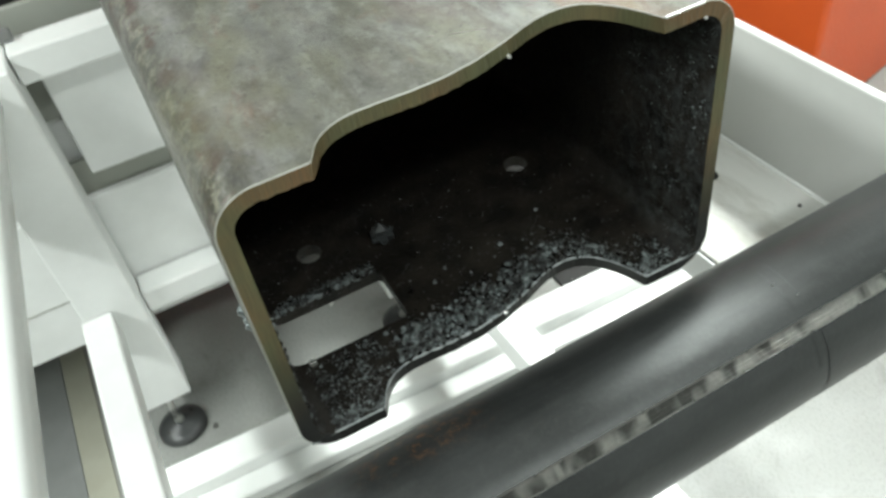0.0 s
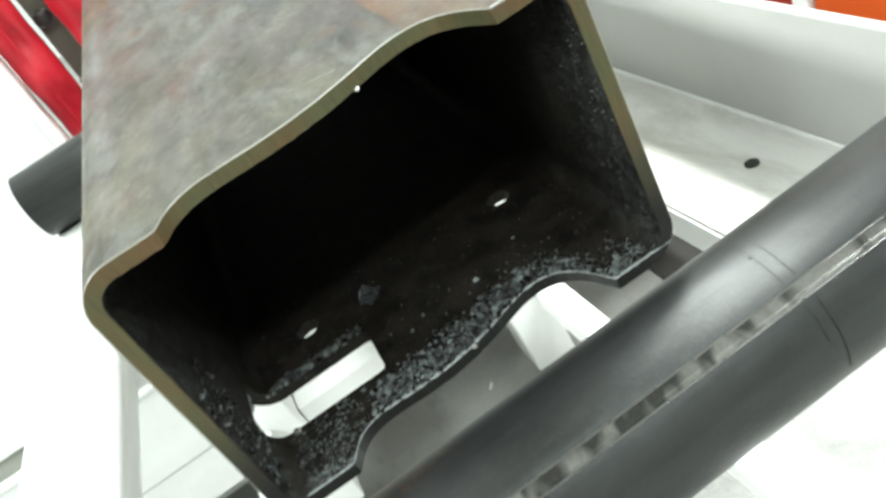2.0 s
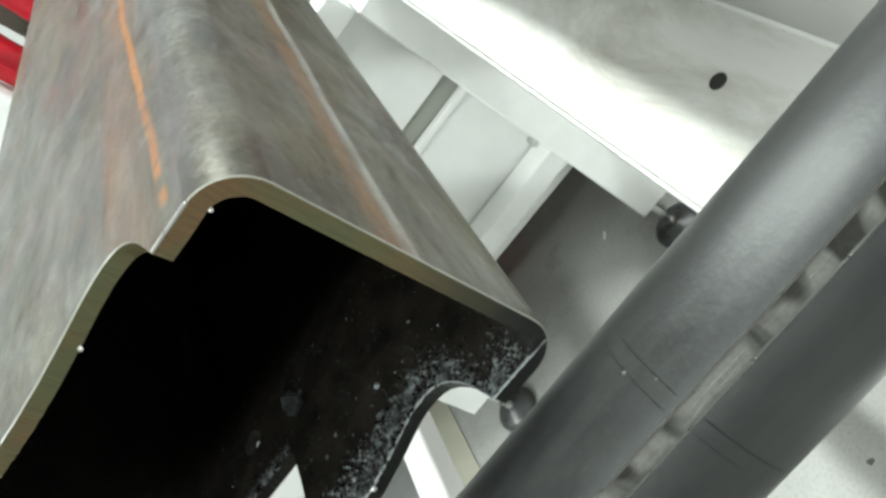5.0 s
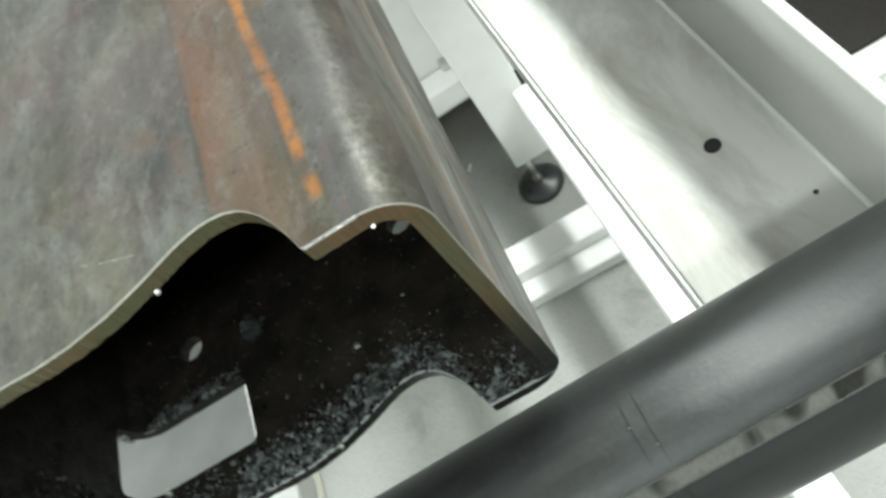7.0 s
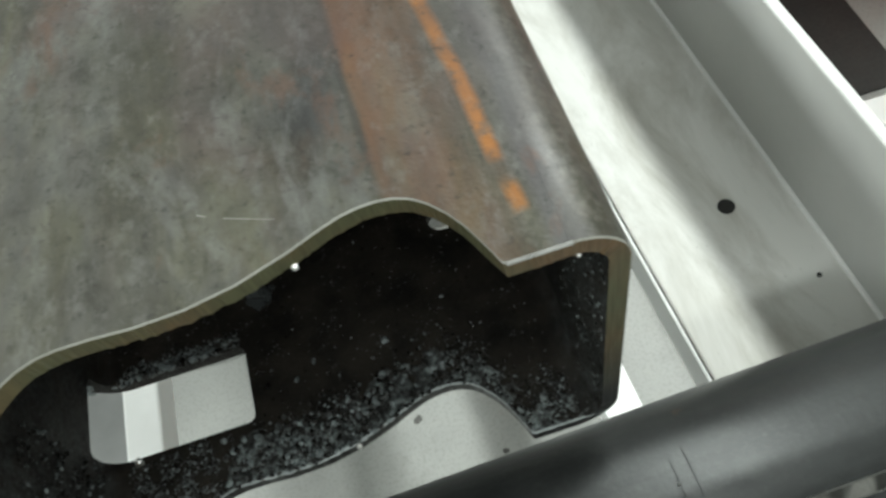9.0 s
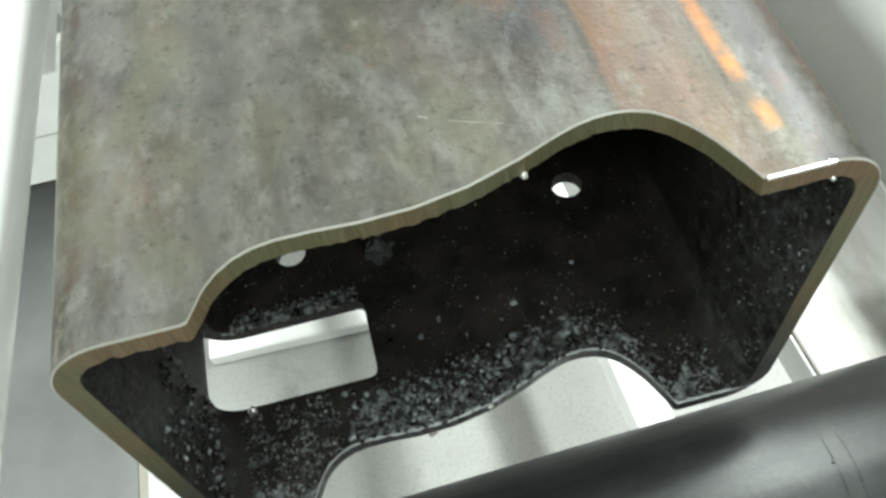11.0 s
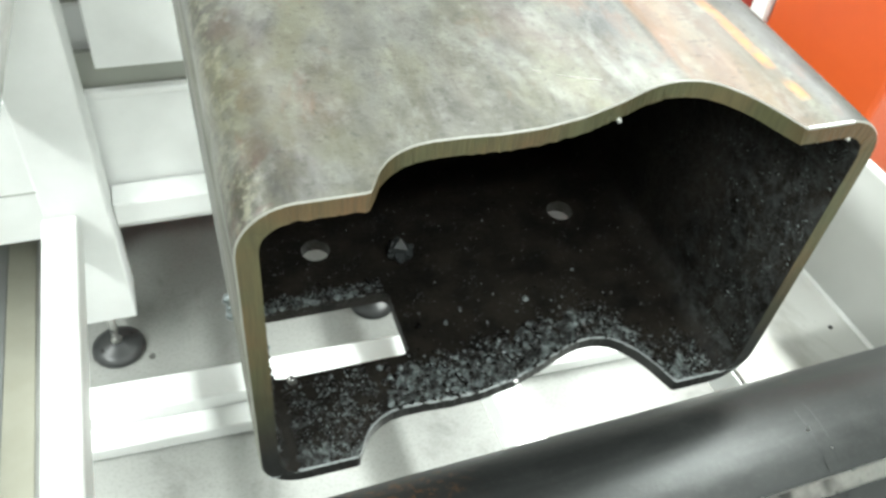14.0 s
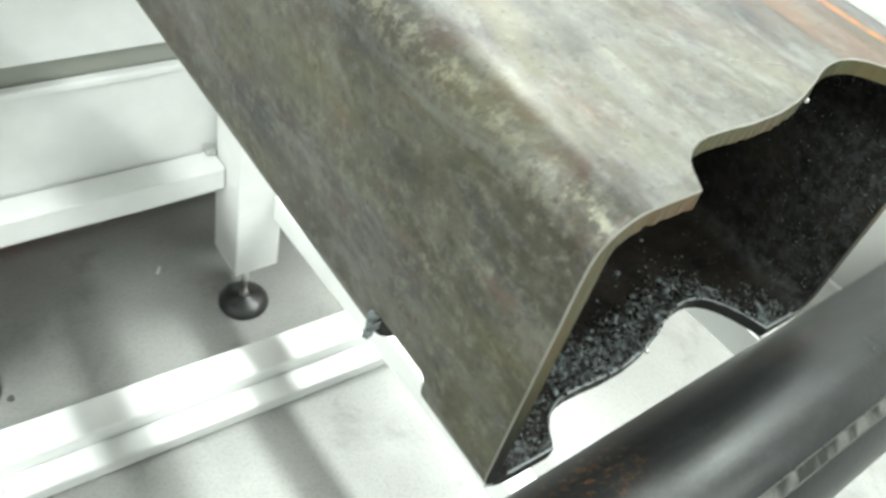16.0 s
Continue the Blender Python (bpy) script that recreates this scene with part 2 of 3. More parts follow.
def dark_steel():
    m = material("dark_drawn_steel", 0.5, 0.5)
    n = Nodes(m)
    long = n.noise(60.0, 4.0, 0.6, n.scaled(0.05, 1.0, 1.0))
    cloud = n.noise(14.0, 6.0, 0.65, n.scaled(0.5, 1.0, 1.0))
    fine = n.noise(300.0, 3.0)
    col = n.mix(n.ramp(cloud, (0.35, 0.0), (0.7, 1.0)), (0.019, 0.0205, 0.020), (0.036, 0.0386, 0.038))
    col = n.mix(n.ramp(long, (0.45, 0.0), (0.75, 0.5)), col, (0.055, 0.058, 0.057))
    col = n.mix(n.ramp(n.noise(75.0, 6.0, 0.75, n.scaled(0.6, 1.0, 1.0)), (0.50, 0.0), (0.75, 0.4)), col, (0.055, 0.058, 0.055))
    col = n.mix(n.ramp(fine, (0.52, 0.0), (0.75, 0.35)), col, (0.05, 0.051, 0.049))
    col = n.mix(n.ramp(n.noise(21.0, 5.0, 0.7), (0.70, 0.0), (0.76, 0.5)), col, (0.12, 0.08, 0.05))
    rusty = n.maths("MULTIPLY", n.maths("MULTIPLY", n.ramp(n.maths("ADD", n.axis(0), 0.5), (0.375, 0.0), (0.41, 1.0), (0.44, 1.0), (0.47, 0.0)), n.ramp(n.maths("ADD", n.axis(1), 0.5), (0.503, 0.0), (0.52, 1.0), (0.538, 1.0), (0.545, 0.0))), n.ramp(n.noise(170.0, 6.0, 0.75), (0.52, 0.0), (0.62, 0.8)))
    col = n.mix(rusty, col, (0.17, 0.080, 0.034))
    n.done(col, n.ramp(cloud, (0.3, 0.33), (0.7, 0.47)))
    n.bump(n.mix(0.4, fine, n.noise(120.0, 5.0, 0.7)), 0.3, 0.0007)
    return m


def seam_metal():
    m = material("bare_weld_seam", 0.28, 0.75)
    n = Nodes(m)
    fine = n.noise(420.0, 4.0, 0.7)
    blob = n.noise(1.0, 2.0, 0.5, n.scaled(62.0, 30.0, 30.0), 0.4)
    drift = n.noise(9.0, 2.0, 0.5, n.scaled(1.0, 0.1, 0.1))
    gate = n.maths("ADD", blob, n.maths("MULTIPLY_ADD", drift, 0.5, -0.25))
    col = n.mix(n.ramp(gate, (0.40, 0.0), (0.56, 1.0)), (0.20, 0.20, 0.19), (0.88, 0.875, 0.84))
    col = n.mix(n.ramp(fine, (0.45, 0.0), (0.7, 0.3)), col, (0.42, 0.41, 0.385))
    n.done(col, n.ramp(fine, (0.3, 0.28), (0.7, 0.38)))
    n.bump(fine, 0.08, 0.001)
    return m


def slag_look():
    m = material("grey_slag", 0.35, 0.6)
    n = Nodes(m)
    g = n.t.nodes.new("ShaderNodeNewGeometry").outputs["Random Per Island"]
    fine = n.noise(500.0, 4.0, 0.7)
    col = n.mix(n.ramp(g, (0.52, 0.0), (1.0, 1.0)), (0.014, 0.0125, 0.011), (0.20, 0.23, 0.232))
    n.done(n.mix(n.ramp(fine, (0.60, 0.0), (0.70, 0.8)), col, (0.33, 0.37, 0.385)), n.ramp(g, (0.0, 0.2), (1.0, 0.45)))
    n.bump(n.noise(900.0, 3.0), 0.8, 0.001)
    return m


def slag_sheet_look():
    m = material("slag_sheet", 0.4, 0.3)
    n = Nodes(m)
    mid, fine = n.noise(150.0, 5.0, 0.7), n.noise(650.0, 4.0, 0.7)
    col = n.mix(n.ramp(mid, (0.47, 0.0), (0.66, 1.0)), (0.011, 0.0105, 0.0095), (0.21, 0.242, 0.240))
    n.done(n.mix(n.ramp(fine, (0.56, 0.0), (0.72, 0.6)), col, (0.28, 0.305, 0.315)), n.ramp(fine, (0.3, 0.28), (0.7, 0.6)))
    n.bump(fine, 0.8, 0.002)
    return m


def dirty_plate():
    m = material("soiled_white_paint", 0.4)
    n = Nodes(m)
    smear = n.noise(16.0, 6.0, 0.7, n.scaled(1.0, 0.35, 1.0), 0.6)
    dots = n.noise(120.0, 4.0, 0.7)
    col = n.mix(n.ramp(smear, (0.42, 0.0), (0.68, 0.8)), (0.66, 0.66, 0.63), (0.36, 0.35, 0.305))
    n.done(n.mix(n.ramp(dots, (0.66, 0.0), (0.74, 0.6)), col, (0.22, 0.21, 0.18)), n.ramp(smear, (0.3, 0.3), (0.7, 0.5)))
    return m


def painted(name, a, b, rough):
    m = material(name, rough)
    n = Nodes(m)
    n.done(n.mix(n.ramp(n.noise(5.0, 5.0, 0.6), (0.35, 0.0), (0.7, 1.0)), a, b), n.ramp(n.noise(140.0, 3.0), (0.3, rough - 0.06), (0.7, rough + 0.08)))
    n.bump(n.noise(110.0, 3.0), 0.06, 0.001)
    return m


WHITE, CONCRETE, MILL, BLACK, EDGE, DARK = white_paint(), concrete(), mill_steel(), shaded_scale(), cut_edge(), dark_steel()
PLATE, SLAG_SHEET = dirty_plate(), slag_sheet_look()
RIM = painted("bare_rim", (0.30, 0.30, 0.27), (0.12, 0.118, 0.09), 0.35)
SEAM, SLAG = seam_metal(), slag_look()
ZINC_BURR = painted("burr_metal", (0.16, 0.175, 0.175), (0.42, 0.45, 0.45), 0.3)
SLUG = painted("dark_slug_metal", (0.018, 0.020, 0.020), (0.075, 0.083, 0.085), 0.3)
ORANGE = painted("orange_paint", (0.60, 0.088, 0.013), (0.54, 0.075, 0.012), 0.42)
RED = painted("red_cover", (0.52, 0.012, 0.025), (0.40, 0.008, 0.018), 0.38)
DARKRED = painted("dark_red_paint", (0.30, 0.03, 0.014), (0.24, 0.022, 0.012), 0.45)
RUBBER = painted("black_plastic", (0.022, 0.024, 0.024), (0.04, 0.042, 0.042), 0.35)
MAT = painted("black_rubber_mat", (0.012, 0.012, 0.011), (0.02, 0.02, 0.018), 0.7)
GLOSS = painted("glossy_white", (0.80, 0.82, 0.80), (0.77, 0.79, 0.77), 0.18)
# white greyed to carry the flange's shade; also the post's pale plate
SHADED_PALE = painted("shaded_and_pale_white", (0.56, 0.565, 0.545), (0.48, 0.485, 0.465), 0.42)
STRIP = painted("olive_strip", (0.27, 0.265, 0.21), (0.34, 0.335, 0.28), 0.5)
GREYPLATE = painted("grey_steel_sheet", (0.15, 0.155, 0.15), (0.22, 0.225, 0.22), 0.45)
# collar and seam colour; also holds the shade of gap strip and rear plate
OLIVE = painted("grey_green_paint_and_shade", (0.30, 0.31, 0.27), (0.36, 0.37, 0.33), 0.6)
ZINC = painted("zinc_bolt", (0.55, 0.55, 0.53), (0.7, 0.7, 0.68), 0.3)
ZINC.node_tree.nodes["Principled BSDF"].inputs["Metallic"].default_value = 1.0
WALL = painted("hall_wall", (0.60, 0.61, 0.60), (0.55, 0.56, 0.55), 0.8)

# ---------------------------------------------------------------- mesh helpers


def part(name, bm, mat, parent=None, label="", smooth=False):
    me = bpy.data.meshes.new(name)
    bm.normal_update()
    bm.to_mesh(me)
    bm.free()
    for k in (mat if isinstance(mat, (list, tuple)) else [mat]):
        me.materials.append(k)
    if smooth:
        for p in me.polygons:
            p.use_smooth = True
    ob = new(name, me)
    if parent:
        ob.parent = parent
    if label:
        ob["label"] = label
    return ob


def box(x0, x1, y0, y1, z0, z1, bevel=0.0, seg=2):
    bm = bmesh.new()
    bmesh.ops.create_cube(bm, size=1.0)
    for v in bm.verts:
        v.co = Vector((x0 if v.co.x < 0 else x1, y0 if v.co.y < 0 else y1, z0 if v.co.z < 0 else z1))
    if bevel:
        bmesh.ops.bevel(bm, geom=list(bm.edges), offset=bevel, segments=seg, affect="EDGES", profile=0.5)
    return bm


def turned(bm, m):
    bmesh.ops.transform(bm, matrix=m, verts=list(bm.verts))
    return bm


def lathe(rows, seg=32):
    """A turned body round z from (radius, height) pairs."""
    bm = bmesh.new()
    rings = [[bm.verts.new((r * math.cos(2 * math.pi * k / seg), r * math.sin(2 * math.pi * k / seg), z)) for k in range(seg)] for r, z in rows]
    for a, b in zip(rings, rings[1:]):
        for k in range(seg):
            bm.faces.new((a[k], a[(k + 1) % seg], b[(k + 1) % seg], b[k]))
    bm.faces.new(list(reversed(rings[0])))
    bm.faces.new(rings[-1])
    return bm


def thing(name, label, category, group="", kind="", at=(0, 0, 0)):
    ob = new(name)
    ob.location = at
    return tagged(ob, label, category, group, kind)


# ---------------------------------------------------------------- the hall
tagged(part("floor", box(-7, 7, -7, 7, -0.12, 0.0), CONCRETE), "grey polished concrete hall floor", "floor", kind="structure")
tagged(part("ceiling", box(-7, 7, -7, 7, 4.6, 4.75), WALL), "plain light ceiling of the hall", "ceiling", kind="structure")
for nm, b in (("wall_north", (-7, 7, 7, 7.15)), ("wall_south", (-7, 7, -7.15, -7)), ("wall_east", (7, 7.15, -7, 7)), ("wall_west", (-7.15, -7, -7, 7))):
    tagged(part(nm, box(b[0], b[1], b[2], b[3], 0.0, 4.6), WALL), "plain light hall wall", "wall", kind="structure")

# ---------------------------------------------------------------- rectangular steel tube with the wavy cut end
LEFT, RIGHT, Z0, Z1, THICK, LONG = -0.1355, 0.1315, 0.8415, 1.0235, 0.0085, 2.3
PROFILE = [(-0.150, 0.0), (-0.0885, 0.0), (-0.0862, 0.004), (-0.0830, 0.0100), (-0.0785, 0.0150), (-0.073, 0.0185), (-0.067, 0.0207), (-0.060, 0.0216), (-0.048, 0.0215), (-0.034, 0.0205),
           (-0.016, 0.0210), (0.002, 0.0240), (0.021, 0.0300), (0.034, 0.0352), (0.041, 0.0375), (0.048, 0.0387), (0.054, 0.0388), (0.060, 0.0378), (0.0655, 0.0355), (0.0705, 0.0315),
           (0.0755, 0.0255), (0.080, 0.0180), (0.0842, 0.0085), (0.0875, 0.0), (0.150, 0.0)]


def front(x):
    for (xa, ya), (xb, yb) in zip(PROFILE, PROFILE[1:]):
        if x <= xb:
            f = (x - xa) / (xb - xa)
            return ya + (yb - ya) * f
    return 0.0


def section(inset, radius):
    """Points round the tube's section with a flag for the rounded corners, the same count for any inset."""
    le, ri, lo, hi, pts = LEFT + inset, RIGHT - inset, Z0 + inset, Z1 - inset, []
    xs = [le + radius + (ri - le - 2 * radius) * k / 150 for k in range(151)]
    corner = lambda cx, cz, a0: [(cx + radius * math.cos(radians(a0 + 90 * k / 10)), cz + radius * math.sin(radians(a0 + 90 * k / 10)), 1) for k in range(1, 10)]
    pts += [(x, lo, 0) for x in xs] + corner(ri - radius, lo + radius, -90)
    pts += [(ri, lo + radius + (hi - lo - 2 * radius) * k / 8, 0) for k in range(9)] + corner(ri - radius, hi - radius, 0)
    pts += [(x, hi, 0) for x in reversed(xs)] + corner(le + radius, hi - radius, 90)
    pts += [(le, hi - radius - (hi - lo - 2 * radius) * k / 8, 0) for k in range(9)] + corner(le + radius, lo + radius, 180)
    return pts


def tube_body():
    bm = bmesh.new()
    outer, inner = section(0.0, 0.022), section(THICK, 0.0125)
    stops = [None, 0.045, 0.1, 0.2, 0.5, LONG]
    # the cut edge is a little ragged on its inner side
    ragged = lambda x, y: y + 0.0009 * (noise.noise(Vector((x * 260, 3.0, 0))) + 0.6 * noise.noise(Vector((x * 700, 9.0, 0))))
    ring = lambda pts, y, rag: [bm.verts.new((x, (ragged(x, front(x)) if rag else front(x)) if y is None else y, z)) for x, z, c in pts]
    outs, ins = [ring(outer, y, False) for y in stops], [ring(inner, y, True) for y in stops]
    rim = ring(section(0.0006, 0.0214), None, False)
    for v in outs[0]:
        v.co.y += 0.0006
    n = len(outer)
    for k in range(n):
        j = (k + 1) % n
        curved = outer[k][2] or outer[j][2]
        for a, b in zip(range(len(stops)), range(1, len(stops))):
            f = bm.faces.new((outs[a][k], outs[a][j], outs[b][j], outs[b][k]))
            f.material_index, f.smooth = 0, bool(curved)
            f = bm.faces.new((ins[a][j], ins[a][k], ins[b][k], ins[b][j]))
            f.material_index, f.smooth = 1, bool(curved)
        bm.faces.new((outs[0][j], outs[0][k], rim[k], rim[j])).material_index = 3
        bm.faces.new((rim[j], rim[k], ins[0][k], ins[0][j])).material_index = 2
        bm.faces.new((outs[-1][k], outs[-1][j], ins[-1][j], ins[-1][k])).material_index = 2
    return bm


def cutter(bm):
    for f in bm.faces:
        f.material_index = 1
    return part("cutter", bm, [MILL, BLACK, EDGE, RIM])


def hole(x, y, r):
    return cutter(turned(lathe([(r, -0.03), (r, 0.03)], 28), pose(x, y, Z0)))


steel_tube = thing("steel_tube", "rectangular mill-scale steel tube with a wavy laser-cut open end", "steel tube", at=(0, 0, 0))
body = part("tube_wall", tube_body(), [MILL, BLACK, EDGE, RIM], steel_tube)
cuts = [hole(0.079, 0.140, 0.0085), hole(-0.081, 0.140, 0.0085), cutter(box(-0.19, -0.0475, 0.054, 0.099, Z0 - 0.03, Z0 + 0.030, 0.004, 3))]
for c in cuts:
    mod = body.modifiers.new("cut", "BOOLEAN")
    mod.operation, mod.object, mod.solver = "DIFFERENCE", c, "EXACT"
bpy.context.view_layer.update()
done = bpy.data.meshes.new_from_object(body.evaluated_get(bpy.context.evaluated_depsgraph_get()))
body.modifiers.clear()
body.data = done
for c in cuts:
    bpy.data.objects.remove(c)



def pebbles(spots, seed, flat=0.7):
    """Many rough little lumps in one mesh: spots are (x, y, z, size)."""
    rng = np.random.RandomState(seed)
    base = bmesh.new()
    bmesh.ops.create_icosphere(base, subdivisions=1, radius=1.0)
    unit = np.array([v.co[:] for v in base.verts])
    tris = np.array([[v.index for v in f.verts] for f in base.faces])
    base.free()
    verts, faces = [], []
    for i, (x, y, z, r) in enumerate(spots):
        shape = unit * rng.uniform(0.6, 1.35, (len(unit), 1)) * r * np.array([rng.uniform(0.7, 1.4), rng.uniform(0.7, 1.4), flat])
        verts.append(shape + np.array([x, y, z]))
        faces.append(tris + i * len(unit))
    bm = bmesh.new()
    vs = [bm.verts.new(p) for p in np.concatenate(verts)]
    for f in np.concatenate(faces):
        bm.faces.new([vs[k] for k in f])
    return bm


def in_cutout(x, y):
    return (x < -0.046 and 0.053 < y < 0.100) or math.hypot(x - 0.079, y - 0.140) < 0.010 or math.hypot(x + 0.081, y - 0.140) < 0.010


def slag_spots():
    rng, inside, spots = random.Random(4), Z0 + THICK, []
    size = lambda lo, hi: 0.55 * (lo + (hi - lo) * rng.random() ** 2.6)
    while len(spots) < 15000:
        kind = rng.random()
        if kind < 0.46:      # heap along the wave in the middle
            x = min(0.055, max(-0.062, rng.gauss(-0.012, 0.026)))
            y, r = front(x) + 0.001 + abs(rng.gauss(0, 0.010)), size(0.0005, 0.0032)
        elif kind < 0.68:    # fine spatter on the tongue at the left
            x = rng.uniform(-0.124, -0.070)
            y, r = front(x) + rng.uniform(0.002, 0.050), size(0.0003, 0.0014)
        elif kind < 0.82:    # on the tongue at the right and in the corner
            x = rng.uniform(0.05, 0.120)
            y, r = front(x) + 0.001 + abs(rng.gauss(0, 0.014)), size(0.0003, 0.0018)
        elif kind < 0.94:    # crust behind the slot
            x = rng.uniform(-0.118, -0.05)
            y, r = 0.1005 + abs(rng.gauss(0, 0.0035)), size(0.0005, 0.0017)
        else:                # strewn further in
            x, y = rng.uniform(-0.122, 0.118), rng.uniform(0.04, 0.19)
            r = size(0.0003, 0.0014)
        clump = noise.noise(Vector((x * 120, y * 120, 2.0))) + 0.7 * noise.noise(Vector((x * 330, y * 330, 7.0)))
        if clump < rng.uniform(-0.5, 0.45) or in_cutout(x, y) or y < front(x) + 0.001:
            continue
        lift = max(0.0, clump) * 0.0022 * rng.random() if kind < 0.46 else 0.0
        spots.append((x, y, inside + 0.2 * r + lift, r))
    # coarse lumps that stand out of the heap, few on the tongues
    lumps = 0
    while lumps < 620:
        if rng.random() < 0.92:
            x = min(0.052, max(-0.066, rng.gauss(-0.016, 0.025)))
            y = front(x) + 0.003 + abs(rng.gauss(0, 0.009))
        else:
            x = rng.uniform(-0.122, 0.118)
            y = front(x) + rng.uniform(0.004, 0.06)
        r = 0.0008 + 0.0011 * rng.random() ** 2
        if in_cutout(x - r, y) or in_cutout(x + r, y + r) or noise.noise(Vector((x * 140, y * 140, 12.0))) < rng.uniform(-0.25, 0.4):
            continue
        spots.append((x, y, inside + 0.35 * r, r))
        lumps += 1
    # grains on the right wall
    for k in range(2600):
        y, z, r = abs(rng.gauss(0, 0.035)), rng.uniform(inside + 0.004, Z1 - 0.02), size(0.0003, 0.0012)
        if y > 0.002 and noise.noise(Vector((y * 90, z * 90, 5.0))) > rng.uniform(-0.3, 0.4):
            spots.append((RIGHT - THICK - 0.2 * r, y, z, r))
    return spots




def dross_spots():
    """Black lumps that cling to the edges of the slot and to the left wall."""
    rng, spots = random.Random(21), []
    for k in range(420):
        x, r = rng.uniform(-0.124, -0.049), 0.0005 + 0.0019 * rng.random() ** 2.5
        if noise.noise(Vector((x * 150, 4.0, 1.0))) > rng.uniform(-0.4, 0.3):
            spots.append((x, 0.0995 + abs(rng.gauss(0, 0.0012)), Z0 + THICK + 0.3 * r, r))
    for k in range(1500):
        y, z, r = 0.052 * rng.random() ** 0.8, Z0 + THICK + 0.085 * rng.random() ** 1.3, 0.0003 + 0.0013 * rng.random() ** 2.5
        if 0.003 < y < 0.0525 and noise.noise(Vector((y * 120, z * 120, 8.0))) > rng.uniform(-0.3, 0.4):
            spots.append((LEFT + THICK + 0.3 * r, y, z, r))
    return spots


tagged(part("slot_dross", pebbles(dross_spots(), 8, 0.85), SLAG, steel_tube, "dark lumpy dross round the slot"), kind="stuff")
tagged(part("slag_crust", pebbles(slag_spots(), 3), SLAG, steel_tube, "grey slag spatter stuck inside"), kind="stuff")


def crust(x0, x1, depth, high, seed, gate):
    """A rough crust of slag behind the lower cut: a sheet of bumps that breaks off into bare patches."""
    bm, step, grid = bmesh.new(), 0.0007, {}
    nx, ny = int((x1 - x0) / step), int(depth / step)
    for i in range(nx + 1):
        for j in range(ny + 1):
            x = x0 + i * step
            y = front(x) + 0.0012 + j * step
            p = Vector((x, y, seed))
            body = noise.noise(p * 90) * 0.6 + noise.noise(p * 260) * 0.5 + noise.noise(p * 700) * 0.35
            fade = min(1.0, 6 * (1 - j / ny)) * min(1.0, i / 12, (nx - i) / 12) * (1.15 - j / ny)
            h = max(-0.3, body + 0.35 * fade - gate) * fade
            grid[i, j] = bm.verts.new((x, y, Z0 + THICK - 0.0004 + high * h)) if not in_cutout(x, y) else None
    for i in range(nx):
        for j in range(ny):
            q = [grid[i, j], grid[i + 1, j], grid[i + 1, j + 1], grid[i, j + 1]]
            if None not in q and max(v.co.z for v in q) > Z0 + THICK:
                bm.faces.new(q)
    bmesh.ops.delete(bm, geom=[v for v in bm.verts if not v.link_faces], context="VERTS")
    return bm


for x0, x1, depth, high, seed, gate in ((-0.070, 0.058, 0.030, 0.0056, 2.0, 0.0), (-0.126, -0.074, 0.046, 0.0019, 5.0, 0.10), (0.050, 0.120, 0.034, 0.0028, 8.0, 0.16)):
    tagged(part("slag_sheet", crust(x0, x1, depth, high, seed, gate), SLAG_SHEET, steel_tube, "crusty grey slag along the cut"), kind="stuff")
scrap = tagged(part("scrap_slug", pebbles([(-0.033, 0.126, 0.8560, 0.0070), (-0.029, 0.123, 0.854, 0.0050), (-0.037, 0.128, 0.854, 0.0048), (-0.032, 0.131, 0.855, 0.004), (-0.034, 0.121, 0.8535, 0.0036), (-0.039, 0.123, 0.8525, 0.0024), (-0.026, 0.128, 0.8525, 0.0022)], 5, 0.9), SLUG), "small rough cut-out slug lying in the tube", "scrap")
for x, y, z, r in ((0.021, 0.0295, 1.0152, 0.0012), (0.112, 0.0003, 1.0145, 0.0009), (-0.112, 0.052, 0.851, 0.0022), (0.002, 0.0228, 0.8505, 0.0015)):
    part("weld_bead", pebbles([(x, y, z, r)], 8, 1.0), ZINC, steel_tube, "bright spatter bead")
for x, y, z, r in ((-0.1355, 0.1005, 0.866, 0.004), (-0.134, 0.101, 0.858, 0.0045), (-0.1355, 0.1015, 0.851, 0.0035)):
    part("dross_lump", pebbles([(x, y, z, r)], 15, 1.4), SLAG, steel_tube, "grey dross hanging in the side cut")


def edge_burr():
    """The melted rim along the lower cut."""
    bm = bmesh.new()
    rng, prev = random.Random(12), None
    for k in range(141):
        x = -0.132 + 0.258 * k / 140
        y, r = front(x) + 0.0006, 0.0005 + 0.0007 * rng.random() * (1.6 if -0.06 < x < 0.01 else 0.8)
        ringv = [bm.verts.new((x, y + r * math.cos(radians(a)), Z0 + THICK + 0.8 * r * math.sin(radians(a)))) for a in range(0, 360, 60)]
        if prev:
            for i in range(6):
                bm.faces.new((prev[i], prev[(i + 1) % 6], ringv[(i + 1) % 6], ringv[i]))
        prev = ringv
    return bm


part("bright_edge", box(0.0882, 0.1105, -0.0004, 0.0008, Z1 - 0.0010, Z1 + 0.0003, 0.0002, 1), ZINC, steel_tube, "bare bright corner of the cut")
part("edge_burr", edge_burr(), ZINC_BURR, steel_tube, "thin melted burr along the lower cut", True)

# ---------------------------------------------------------------- round pipes that carry it


